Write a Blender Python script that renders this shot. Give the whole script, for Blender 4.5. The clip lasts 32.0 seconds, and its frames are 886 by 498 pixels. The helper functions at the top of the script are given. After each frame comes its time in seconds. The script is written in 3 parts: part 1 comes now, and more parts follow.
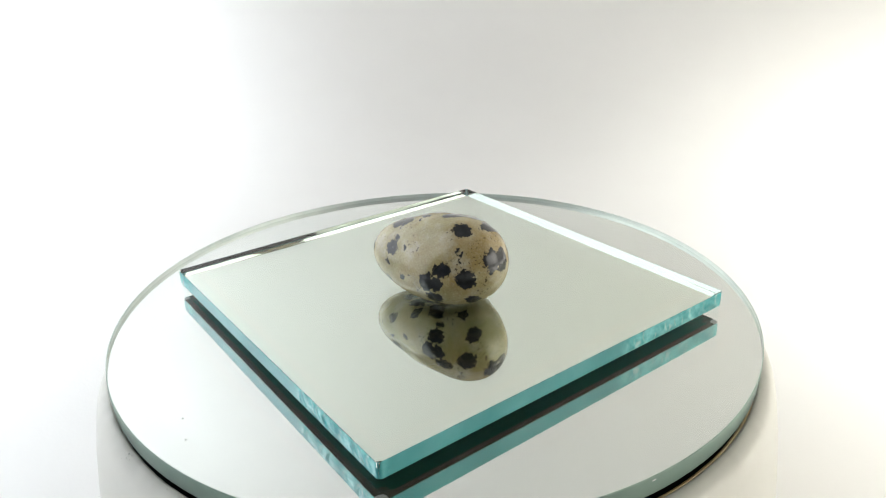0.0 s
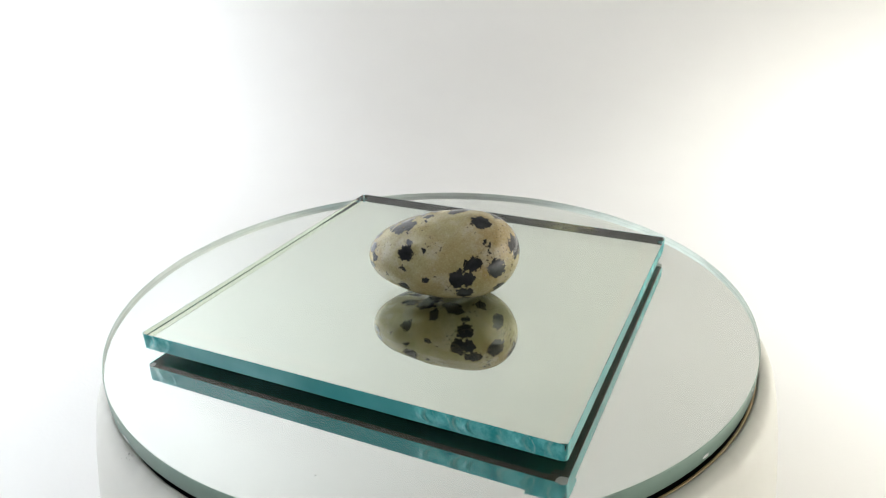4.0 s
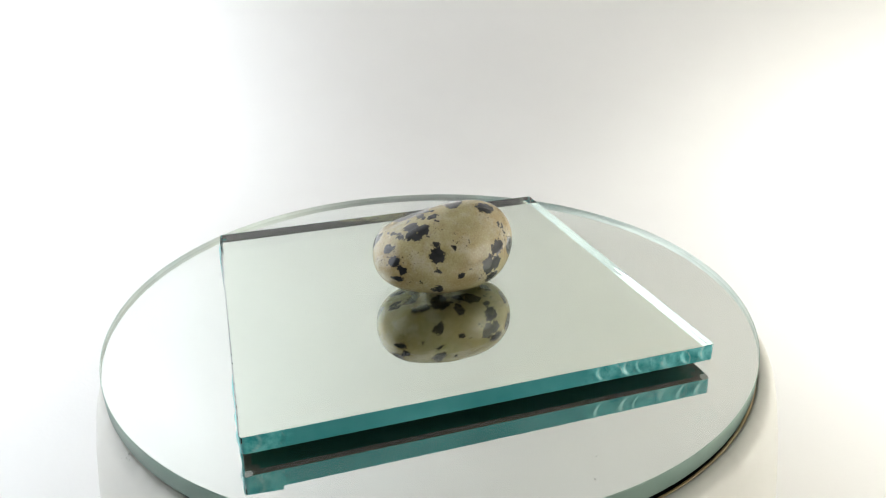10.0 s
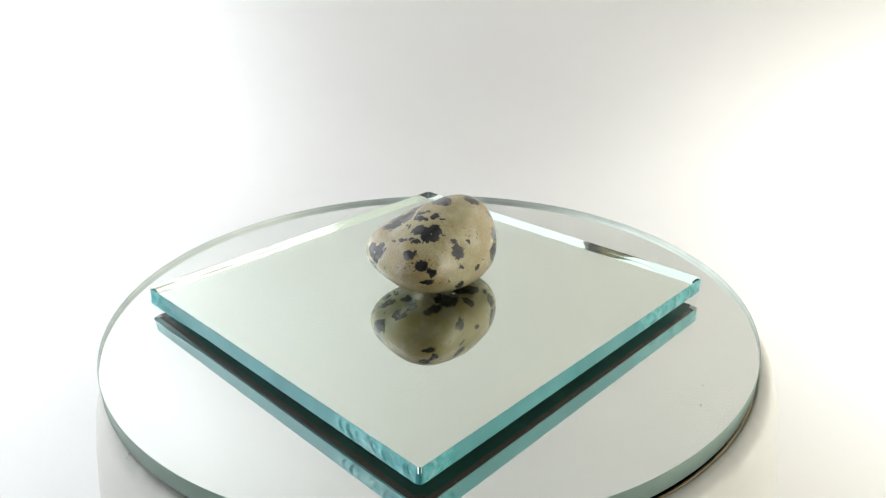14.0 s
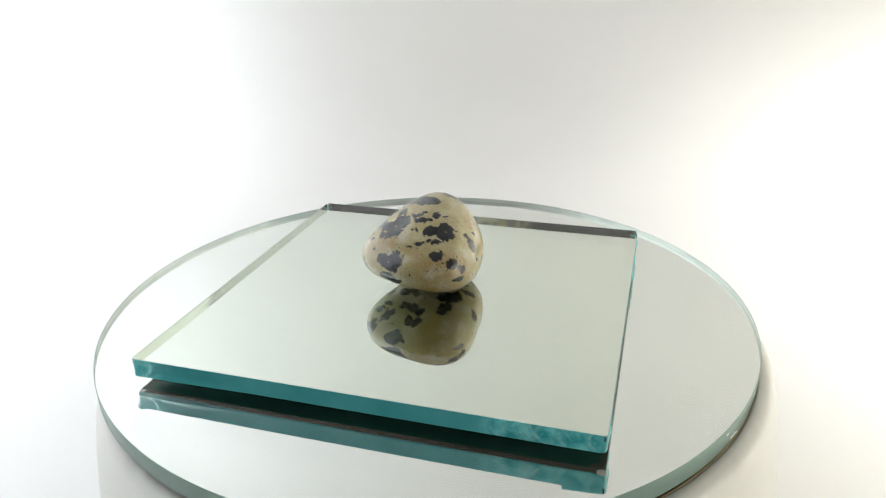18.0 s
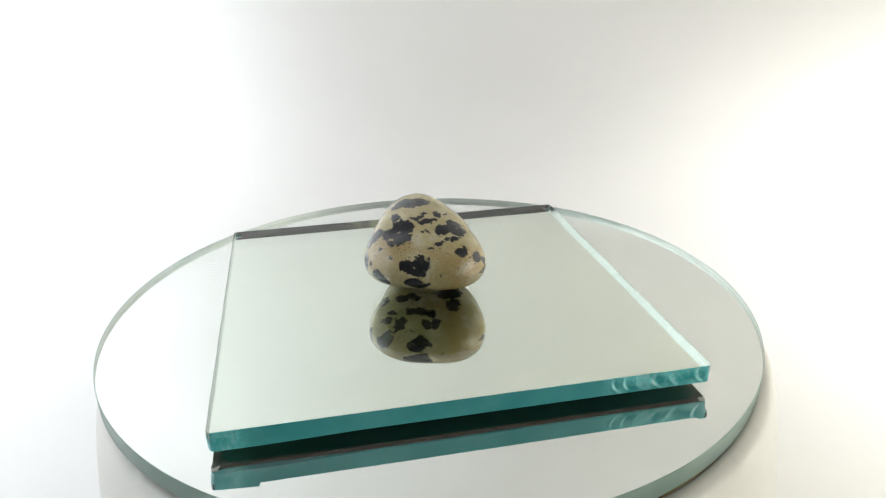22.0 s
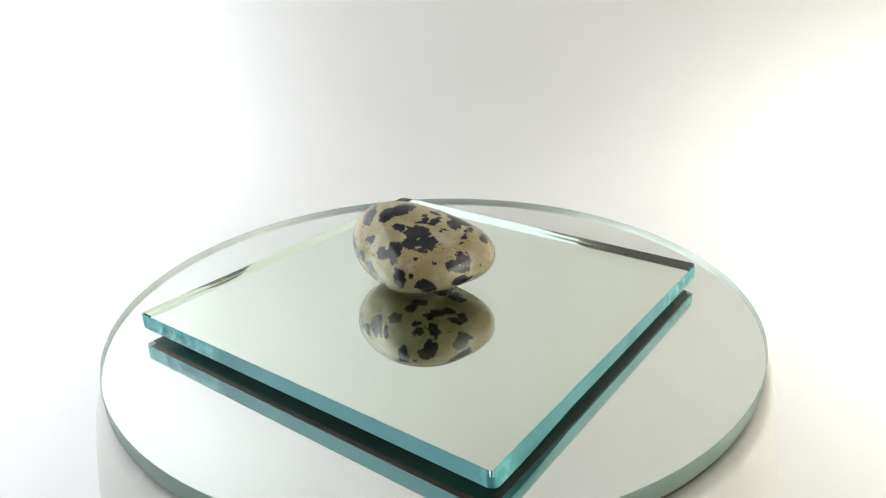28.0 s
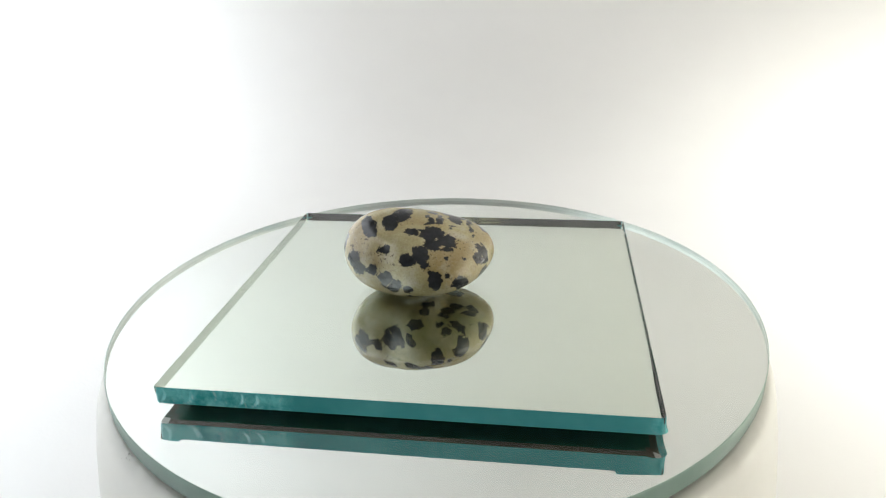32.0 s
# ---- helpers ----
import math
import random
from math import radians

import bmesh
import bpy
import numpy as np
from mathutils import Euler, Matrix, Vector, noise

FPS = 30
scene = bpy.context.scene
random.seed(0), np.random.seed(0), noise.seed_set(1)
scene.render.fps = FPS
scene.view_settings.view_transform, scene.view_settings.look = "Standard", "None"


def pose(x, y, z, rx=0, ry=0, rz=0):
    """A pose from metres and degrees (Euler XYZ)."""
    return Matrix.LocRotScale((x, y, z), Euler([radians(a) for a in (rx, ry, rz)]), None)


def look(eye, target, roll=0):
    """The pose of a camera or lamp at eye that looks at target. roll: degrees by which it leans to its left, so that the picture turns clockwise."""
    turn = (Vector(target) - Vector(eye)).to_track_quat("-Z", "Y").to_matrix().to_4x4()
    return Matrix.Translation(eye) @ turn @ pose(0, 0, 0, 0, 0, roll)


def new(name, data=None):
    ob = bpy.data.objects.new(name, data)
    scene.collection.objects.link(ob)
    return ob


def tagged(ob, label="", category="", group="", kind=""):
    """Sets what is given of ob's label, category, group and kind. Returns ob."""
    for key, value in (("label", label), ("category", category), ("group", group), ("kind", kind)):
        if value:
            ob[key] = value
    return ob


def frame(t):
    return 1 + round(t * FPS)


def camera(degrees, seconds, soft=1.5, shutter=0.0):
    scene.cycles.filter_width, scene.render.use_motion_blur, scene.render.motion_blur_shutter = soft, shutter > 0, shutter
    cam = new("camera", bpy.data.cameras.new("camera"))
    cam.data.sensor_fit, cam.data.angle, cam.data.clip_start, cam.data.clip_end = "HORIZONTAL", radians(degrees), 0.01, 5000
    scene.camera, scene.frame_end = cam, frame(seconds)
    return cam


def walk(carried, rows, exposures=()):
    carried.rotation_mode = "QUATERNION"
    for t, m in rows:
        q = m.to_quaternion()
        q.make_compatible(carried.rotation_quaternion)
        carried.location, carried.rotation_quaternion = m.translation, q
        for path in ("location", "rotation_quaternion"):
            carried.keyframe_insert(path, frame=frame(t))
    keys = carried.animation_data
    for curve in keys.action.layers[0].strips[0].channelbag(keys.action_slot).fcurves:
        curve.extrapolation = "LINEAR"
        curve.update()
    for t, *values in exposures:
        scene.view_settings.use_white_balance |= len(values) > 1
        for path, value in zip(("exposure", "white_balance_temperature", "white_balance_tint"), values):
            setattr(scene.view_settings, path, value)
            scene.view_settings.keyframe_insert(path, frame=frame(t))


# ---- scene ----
# ---------------------------------------------------------------- camera
MM = 0.001
TOP = 0.060           # height of the square mirror's face above the table
SPIN = 7.0250         # turntable speed, degrees a second
eye = pose(0, -126.97 * MM, TOP + 62.63 * MM, 90 - 23.60, 0, -0.898) @ pose(0, 0, 0, 0, 0, -1.443)
cam = camera(61.82, 32.0, soft=1.2)
walk(cam, [(0.0, eye), (32.0, eye)])

# ---------------------------------------------------------------- light
world = bpy.data.worlds.new("world")
scene.world = world
world.use_nodes = True
world.node_tree.nodes["Background"].inputs[0].default_value = (1.0, 0.96, 0.87, 1)
world.node_tree.nodes["Background"].inputs[1].default_value = 0.05


def area_lamp(name, where, at, size_x, size_y, watts, colour, spread):
    data = bpy.data.lights.new(name, "AREA")
    data.shape, data.size, data.size_y, data.energy, data.color = "RECTANGLE", size_x, size_y, watts, colour
    data.spread = radians(spread)
    ob = new(name, data)
    ob.matrix_world = look(where, at)
    return ob


area_lamp("tent_panel_cool", (-0.47, 0.12, 0.38), (0.0, 0.12, 0.38), 0.70, 0.70, 3.35, (0.905, 0.95, 1.0), 180)
area_lamp("tent_panel_warm", (0.62, 0.08, 0.38), (0.0, 0.08, 0.38), 0.78, 0.70, 1.9, (1.0, 0.96, 0.83), 180)
area_lamp("softbox_warm", (0.66, -0.34, 0.22), (0.05, -0.02, 0.04), 0.50, 0.36, 0.45, (1.0, 0.97, 0.89), 90)
area_lamp("floor_wash_cool", (-0.325, 0.14, 0.36), (-0.325, 0.1401, 0.0), 0.20, 0.65, 1.35, (0.86, 0.93, 1.0), 76)
area_lamp("floor_wash_warm", (0.385, -0.05, 0.36), (0.385, -0.0499, 0.0), 0.26, 0.60, 2.9, (1.0, 0.98, 0.89), 82)
area_lamp("wall_wash_warm", (0.50, 0.14, 0.46), (0.43, 0.48, 0.44), 0.25, 0.35, 0.16, (1.0, 0.965, 0.87), 100)
area_lamp("wall_wash_cool", (-0.45, 0.14, 0.44), (-0.39, 0.48, 0.40), 0.25, 0.35, 0.56, (0.86, 0.93, 1.0), 100)
scene.view_settings.exposure = 0.0


# ---------------------------------------------------------------- materials
class Nodes:
    """A node material under construction."""

    def __init__(self, name):
        self.mat = bpy.data.materials.new(name)
        self.mat.use_nodes = True
        self.tree = self.mat.node_tree
        self.bsdf = self.tree.nodes["Principled BSDF"]

    def add(self, kind, **values):
        node = self.tree.nodes.new(kind)
        for key, value in values.items():
            node.inputs[key].default_value = value
        return node

    def link(self, a, b):
        self.tree.links.new(a, b)

    def coords(self, scale=1.0):
        tex = self.add("ShaderNodeTexCoord")
        mapping = self.add("ShaderNodeMapping", Scale=(scale, scale, scale))
        self.link(tex.outputs["Object"], mapping.inputs["Vector"])
        return mapping.outputs[0]

    def noise(self, scale, detail=4.0, rough=0.55, vector=None):
        node = self.add("ShaderNodeTexNoise", Scale=scale, Detail=detail, Roughness=rough)
        self.link(vector if vector is not None else self.coords(), node.inputs["Vector"])
        return node.outputs[0]

    def ramp(self, fac, stops):
        node = self.add("ShaderNodeValToRGB")
        els = node.color_ramp.elements
        while len(els) < len(stops):
            els.new(0.5)
        for el, (at, col) in zip(els, stops):
            el.position, el.color = at, (*col, 1)
        self.link(fac, node.inputs[0])
        return node.outputs[0]

    def span(self, fac, low, high, at0=0.3, at1=0.7):
        node = self.add("ShaderNodeMapRange")
        for i, v in ((1, at0), (2, at1), (3, low), (4, high)):
            node.inputs[i].default_value = v
        self.link(fac, node.inputs[0])
        return node.outputs[0]

    def mix(self, fac, a, b, mode="MIX"):
        node = self.tree.nodes.new("ShaderNodeMix")
        node.data_type, node.blend_type = "RGBA", mode
        for socket, v in ((node.inputs[0], fac), (node.inputs[6], a), (node.inputs[7], b)):
            if isinstance(v, (int, float)):
                socket.default_value = v
            elif isinstance(v, tuple):
                socket.default_value = (*v, 1)
            else:
                self.link(v, socket)
        return node.outputs[2]

    def bump(self, height, strength, distance):
        node = self.add("ShaderNodeBump", Strength=strength, Distance=distance)
        self.link(height, node.inputs["Height"])
        self.link(node.outputs[0], self.bsdf.inputs["Normal"])
        return node

    def set(self, **values):
        for key, value in values.items():
            self.bsdf.inputs[key.replace("_", " ")].default_value = value
        return self


def paper_white():
    n = Nodes("white_paper")
    n.set(Roughness=0.9)
    c = n.ramp(n.noise(9.0, 3.0), [(0.3, (0.80, 0.79, 0.775)), (0.7, (0.83, 0.82, 0.805))])
    n.link(c, n.bsdf.inputs["Base Color"])
    n.bump(n.noise(900.0, 2.0), 0.15, 0.0004)
    return n.mat


def clear_coat():
    """The face of a mirror's glass: clear, with the faint second image of its upper surface."""
    n = Nodes("clear_glass_face")
    clear, gloss = n.add("ShaderNodeBsdfTransparent", Color=(0.985, 0.995, 0.99, 1)), n.add("ShaderNodeBsdfGlossy", Roughness=0.0)
    facing, both = n.add("ShaderNodeLayerWeight", Blend=0.5), n.add("ShaderNodeMixShader")
    steep, share = n.add("ShaderNodeMath"), n.add("ShaderNodeMath")
    steep.operation, share.operation = "POWER", "MULTIPLY_ADD"
    steep.inputs[1].default_value, share.inputs[1].default_value, share.inputs[2].default_value = 5.0, 0.957, 0.043
    n.link(facing.outputs["Facing"], steep.inputs[0])
    n.link(steep.outputs[0], share.inputs[0])
    n.link(share.outputs[0], both.inputs[0])
    n.link(clear.outputs[0], both.inputs[1])
    n.link(gloss.outputs[0], both.inputs[2])
    n.link(both.outputs[0], n.tree.nodes["Material Output"].inputs[0])
    return n.mat


def inner_wall():
    """The inside of a cut edge, which throws the light back into the sheet."""
    n = Nodes("inside_of_cut_edge")
    n.set(Metallic=1.0, Roughness=0.04, Base_Color=(0.64, 0.70, 0.68, 1))
    return n.mat


def silvering(colour):
    n = Nodes("mirror_silvering")
    n.set(Metallic=1.0, Roughness=0.0, Base_Color=(*colour, 1))
    return n.mat


def cut_edge():
    """The outside of a cut edge of float glass: teal; paler where it is hackled, with glints painted on its ridges."""
    n = Nodes("cut_glass_edge")
    big = n.noise(90.0, 3.0)
    hackle, ridge_glint = n.add("ShaderNodeAttribute"), n.add("ShaderNodeAttribute")
    hackle.attribute_name, ridge_glint.attribute_name = "hackle", "ridge_glint"
    glow = n.add("ShaderNodeBsdfDiffuse")
    ground = n.ramp(n.noise(420.0, 4.0, 0.65), [(0.36, (0.05, 0.40, 0.415)), (0.64, (0.20, 0.71, 0.71))])
    # Ridge highlights painted in as pale colour.
    pale = n.mix(n.span(ridge_glint.outputs["Fac"], 0.0, 0.7, 0.0, 1.0), ground, (0.5, 0.93, 0.90))
    n.link(n.mix(hackle.outputs["Fac"], n.ramp(big, [(0.3, (0.065, 0.375, 0.39)), (0.7, (0.12, 0.49, 0.505))]), pale), glow.inputs[0])
    gloss = n.add("ShaderNodeBsdfGlossy", Roughness=0.16)
    facing = n.add("ShaderNodeFresnel", IOR=1.5)
    last = n.add("ShaderNodeMixShader")
    shine = n.add("ShaderNodeMath")
    shine.operation, shine.use_clamp = "ADD", True
    n.link(facing.outputs[0], shine.inputs[0])
    broken = n.add("ShaderNodeMath")
    broken.operation = "MULTIPLY"
    n.link(ridge_glint.outputs["Fac"], broken.inputs[0])
    broken.inputs[1].default_value = 0.16
    n.link(broken.outputs[0], shine.inputs[1])
    n.link(shine.outputs[0], last.inputs[0])
    n.link(glow.outputs[0], last.inputs[1])
    n.link(gloss.outputs[0], last.inputs[2])
    n.link(last.outputs[0], n.tree.nodes["Material Output"].inputs[0])
    return n.mat


def ground_edge():
    """The seamed rim of the round mirror: frosted grey green that lets light through."""
    n = Nodes("ground_glass_rim")
    n.set(IOR=1.5, Roughness=0.2)
    c = n.ramp(n.noise(160.0, 3.0), [(0.3, (0.20, 0.31, 0.26)), (0.7, (0.28, 0.40, 0.34))])
    n.link(c, n.bsdf.inputs["Base Color"])
    n.bump(n.noise(1500.0, 3.0), 0.15, 0.0002)
    glow = n.add("ShaderNodeBsdfTranslucent", Color=(0.58, 0.70, 0.625, 1))
    both = n.add("ShaderNodeMixShader", Fac=0.36)
    n.link(n.bsdf.outputs[0], both.inputs[1])
    n.link(glow.outputs[0], both.inputs[2])
    n.link(both.outputs[0], n.tree.nodes["Material Output"].inputs[0])
    return n.mat


def back_paint():
    n = Nodes("green_back_paint")
    n.set(Roughness=0.7, Specular_IOR_Level=0.12)
    c = n.ramp(n.noise(300.0, 4.0), [(0.3, (0.014, 0.095, 0.055)), (0.7, (0.022, 0.125, 0.072))])
    n.link(c, n.bsdf.inputs["Base Color"])
    return n.mat


def plain(name, colour, rough=0.5, **more):
    n = Nodes(name)
    c = n.ramp(n.noise(220.0, 4.0), [(0.3, tuple(v * 0.92 for v in colour)), (0.7, tuple(min(1, v * 1.06) for v in colour))])
    n.link(c, n.bsdf.inputs["Base Color"])
    n.set(Roughness=rough, **more)
    return n.mat


def plastic_white():
    n = Nodes("glossy_white_plastic")
    n.set(IOR=1.5)
    c = n.ramp(n.noise(70.0, 5.0, 0.6), [(0.35, (0.585, 0.575, 0.52)), (0.7, (0.635, 0.625, 0.57))])
    n.link(c, n.bsdf.inputs["Base Color"])
    n.link(n.span(n.noise(140.0, 4.0), 0.30, 0.42), n.bsdf.inputs["Roughness"])
    n.bump(n.noise(2600.0, 2.0), 0.05, 0.0001)
    return n.mat


M_PAPER, M_COAT, M_WALL_IN, M_SILVER, M_CUT, M_RIM, M_BACK = paper_white(), clear_coat(), inner_wall(), silvering((0.735, 0.78, 0.712)), cut_edge(), ground_edge(), back_paint()
M_SILVER_DISC = silvering((0.81, 0.825, 0.805))
M_PLASTIC = plastic_white()
M_DARK = plain("black_turntable_plastic", (0.012, 0.012, 0.016), 0.35)
# Pale for the rim chips, and for light through the bare corners.
M_BARE = plain("chip_and_skylight_pale", (0.80, 0.82, 0.80), 0.3)
# The back paint near the edge, coloured olive for the light there.
M_LIT_PAINT = plain("olive_lit_paint", (0.075, 0.082, 0.048), 0.7)
# Stands in for the light inside the round mirror's rim.
M_PALE_RING = plain("added_pale_ring", (0.80, 0.86, 0.80), 0.42, Metallic=0.75)
M_GOLD = plain("gold_liner", (0.50, 0.37, 0.18), 0.3)
M_DUST = plain("grey_dust", (0.38, 0.37, 0.34), 0.9)


# ---------------------------------------------------------------- helpers
def mesh_of(name, bm, materials, smooth=False):
    me = bpy.data.meshes.new(name)
    bm.to_mesh(me)
    bm.free()
    for m in materials if isinstance(materials, (list, tuple)) else [materials]:
        me.materials.append(m)
    if smooth:
        for p in me.polygons:
            p.use_smooth = True
    return me


def part(name, bm, material, parent, label="", smooth=False):
    ob = new(name, mesh_of(name, bm, material, smooth))
    ob.parent = parent
    if label:
        ob["label"] = label
    return ob


def outward(bm, middle):
    """Turns every face of an open sheet away from the place middle."""
    bmesh.ops.recalc_face_normals(bm, faces=bm.faces)
    bm.normal_update()
    for f in bm.faces:
        if f.normal.dot(f.calc_center_median() - Vector(middle)) < 0:
            f.normal_flip()
    return bm


def lathe(bm, profile, steps=192, close=False):
    """Turns a profile of (radius, height, slot) in metres round the z axis; slot is the material of the strip that starts there."""
    rings = []
    for r, z, _ in profile:
        if r < 1e-9:
            rings.append([bm.verts.new((0, 0, z))])
        else:
            rings.append([bm.verts.new((r * math.cos(2 * math.pi * i / steps), r * math.sin(2 * math.pi * i / steps), z)) for i in range(steps)])
    pairs = list(zip(range(len(rings) - 1), range(1, len(rings))))
    if close:
        pairs.append((len(rings) - 1, 0))
    for a, b in pairs:
        for i in range(steps):
            j = (i + 1) % steps
            ring = [rings[a][i % len(rings[a])], rings[a][j % len(rings[a])], rings[b][j % len(rings[b])], rings[b][i % len(rings[b])]]
            ring = list(dict.fromkeys(ring))
            f = bm.faces.new(ring)
            f.material_index = profile[a][2]
    bmesh.ops.recalc_face_normals(bm, faces=bm.faces)
    return bm


# ---------------------------------------------------------------- the setting
def sweep():
    """A white paper sweep: table, curve, back wall."""
    bm = bmesh.new()
    line = [(-1.0, 0.0), (-0.5, 0.0), (0.0, 0.0), (0.22, 0.0)]
    for i in range(1, 17):
        a = math.pi / 2 * i / 16
        line.append((0.22 + 0.26 * math.sin(a), 0.26 - 0.26 * math.cos(a)))
    line += [(0.48, 0.6), (0.48, 1.2)]
    cols = []
    for k in range(9):
        x = -1.0 + 2.0 * k / 8
        cols.append([bm.verts.new((x, y, z)) for y, z in line])
    for a, b in zip(cols, cols[1:]):
        for i in range(len(line) - 1):
            bm.faces.new((a[i], b[i], b[i + 1], a[i + 1]))
    res = bmesh.ops.extrude_face_region(bm, geom=list(bm.faces))
    for v in [g for g in res["geom"] if isinstance(g, bmesh.types.BMVert)]:
        v.co += Vector((0, 0.004, -0.004))
    bmesh.ops.recalc_face_normals(bm, faces=bm.faces)
    ob = new("backdrop", mesh_of("backdrop", bm, M_PAPER, True))
    tagged(ob, "seamless white paper sweep behind the turntable", "backdrop", kind="structure")


def slab(name, x0, x1, y0, y1, z0, z1, material, label):
    bm = bmesh.new()
    bmesh.ops.create_cube(bm, size=1.0, matrix=Matrix.LocRotScale(((x0 + x1) / 2, (y0 + y1) / 2, (z0 + z1) / 2), None, (x1 - x0, y1 - y0, z1 - z0)))
    return tagged(new(name, mesh_of(name, bm, material)), label, "wall", kind="structure")


sweep()
M_WALL = plain("grey_painted_wall", (0.62, 0.62, 0.60), 0.8)
# Unseen dark walls, added so the mirrors and stone reflect a dark front.
M_UNSEEN_DARK = plain("unseen_dark_wall", (0.07, 0.068, 0.065), 0.85)
slab("wall_west", -1.02, -1.0, -0.30, 0.5, -0.01, 1.22, M_WALL, "plain white side wall of the set")
slab("wall_east", 1.0, 1.02, -0.30, 0.5, -0.01, 1.22, M_WALL, "plain white side wall of the set")
slab("wall_west_front", -1.02, -1.0, -1.0, -0.30, -0.01, 1.22, M_UNSEEN_DARK, "unseen dark side wall added for dark reflections")
slab("wall_east_front", 1.0, 1.02, -1.0, -0.30, -0.01, 1.22, M_UNSEEN_DARK, "unseen dark side wall added for dark reflections")
slab("wall_south", -1.02, 1.02, -1.02, -1.0, -0.01, 1.22, M_UNSEEN_DARK, "unseen dark wall added behind the camera for dark reflections")
slab("ceiling", -1.02, 1.02, -1.02, 0.5, 1.22, 1.24, M_WALL, "plain white ceiling over the set")


# ---------------------------------------------------------------- turntable base
T_SQ = 2.75 * MM
T_DISC = 3.9 * MM
SHALLOW = 0.345                   # how deep a silvering looks through its glass at a slant, as a share of the thickness
BEVEL = 0.46 * MM                 # fall of the round mirror's bevel
Z_DISC = TOP - T_SQ - 0.075 * MM   # face of the round mirror


def turntable_base():
    base = tagged(new("turntable_base"), "round glossy white plastic turntable base with a chipped rim", "turntable")
    base.location = (0.2 * MM, 0, 0)
    rim = TOP - 7.95 * MM
    bm = bmesh.new()
    prof = [(58.35, -9.0, 0), (58.37, -0.35, 0), (58.5, -0.08, 0), (58.8, 0.0, 0), (59.5, -0.12, 0), (60.4, -0.55, 0), (61.1, -1.4, 0), (61.7, -2.9, 0), (62.2, -5.2, 0),
            (62.9, -9.0, 0), (63.6, -14.0, 0), (64.9, -26.0, 0), (66.2, -45.0, 0), (66.5, -50.5, 0), (66.0, -51.6, 0)]
    prof = [(r * MM, rim + z * MM, s) for r, z, s in prof]
    prof += [(64.0 * MM, 1.0 * MM, 0), (62.0 * MM, 1.0 * MM, 0), (58.0 * MM, rim - 12 * MM, 0)]
    lathe(bm, prof, 512)
    for v in bm.verts:
        if v.co.z > rim - 2.2 * MM and math.hypot(v.co.x, v.co.y) > 58.36 * MM:
            a = math.atan2(v.co.y, v.co.x)
            worn = max(0.0, noise.noise((a * 31.0, 2.3, 0.0)) - 0.25) * 0.8 + max(0.0, noise.noise((a * 90.0, 7.1, 0.0)) - 0.3) * 0.5
            near = (v.co.z - (rim - 2.2 * MM)) / (2.2 * MM)
            v.co.z -= worn * 0.75 * MM * max(0.0, near) ** 3
            torn = min(1.0, max(0.0, (-140 - math.degrees(a)) / 8)) if a < 0 else min(1.0, max(0.0, (math.degrees(a) - 160) / 15))
            if math.hypot(v.co.x, v.co.y) > 58.6 * MM:
                v.co.z += torn * (0.42 + 0.30 * noise.noise((a * 60.0, 4.4, 0.0))) * MM * max(0.0, near) ** 2
    part("shell", bm, M_PLASTIC, base, smooth=True)
    bm = bmesh.new()
    lathe(bm, [(57.9 * MM, rim - 3 * MM, 0), (58.33 * MM, rim - 3 * MM, 0), (58.33 * MM, rim - 0.15 * MM, 0), (57.9 * MM, rim - 0.3 * MM, 0)], 256, close=True)
    bmesh.ops.delete(bm, geom=[f for f in bm.faces if -178 < math.degrees(math.atan2(f.calc_center_median().y, f.calc_center_median().x)) < -112], context="FACES")
    part("liner", bm, M_GOLD, base, "thin golden liner inside the rim", smooth=True)
    bm = bmesh.new()
    for az, r, size in ((-141.3, 60.45, 0.20), (-140.9, 59.5, 0.30), (-140.2, 59.3, 0.26), (-139.8, 59.8, 0.22), (-140.5, 60.0, 0.15), (-133.2, 60.6, 0.08), (-130.0, 59.2, 0.20),
                        (-127.6, 59.2, 0.22), (-136.0, 60.9, 0.07), (-124.0, 60.3, 0.08)):
        dz = -0.1 if r < 59.6 else -0.3 if r < 60.2 else -0.6
        c = Vector((r * MM * math.cos(radians(az)), r * MM * math.sin(radians(az)), rim + dz * MM + 0.03 * MM))
        res = bmesh.ops.create_icosphere(bm, subdivisions=2, radius=size * 0.65 * MM)
        for v in res["verts"]:
            k = 1 + 0.5 * noise.noise(v.co * 3000)
            v.co = Vector((v.co.x * k, v.co.y * k, v.co.z * k * 0.6)) + c
    tagged(part("paint_flakes", bm, M_PLASTIC, base, "small raised flakes of white paint"), kind="stuff")
    bm = bmesh.new()
    lathe(bm, [(0.0, rim - 8.9 * MM, 0), (58.34 * MM, rim - 8.9 * MM, 0), (58.34 * MM, rim - 11 * MM, 0), (0.0, rim - 11 * MM, 0)], 128)
    part("recess_floor", bm, M_DARK, base, "black plastic floor inside the rim")
    bm = bmesh.new()
    lathe(bm, [(0.0, rim - 9 * MM, 0), (9 * MM, rim - 9 * MM, 0), (9 * MM, Z_DISC - T_DISC - 0.06 * MM, 0), (0.0, Z_DISC - T_DISC - 0.06 * MM, 0)], 64)
    part("hub", bm, M_DARK, base, "black plastic drive hub")
    bm = bmesh.new()
    lathe(bm, [(60.0 * MM, 0.0, 0), (65.4 * MM, 0.0, 0), (65.4 * MM, 1.2 * MM, 0), (60.0 * MM, 1.2 * MM, 0)], 96, close=True)
    part("foot_ring", bm, M_DARK, base, "black rubber foot ring")
    return base


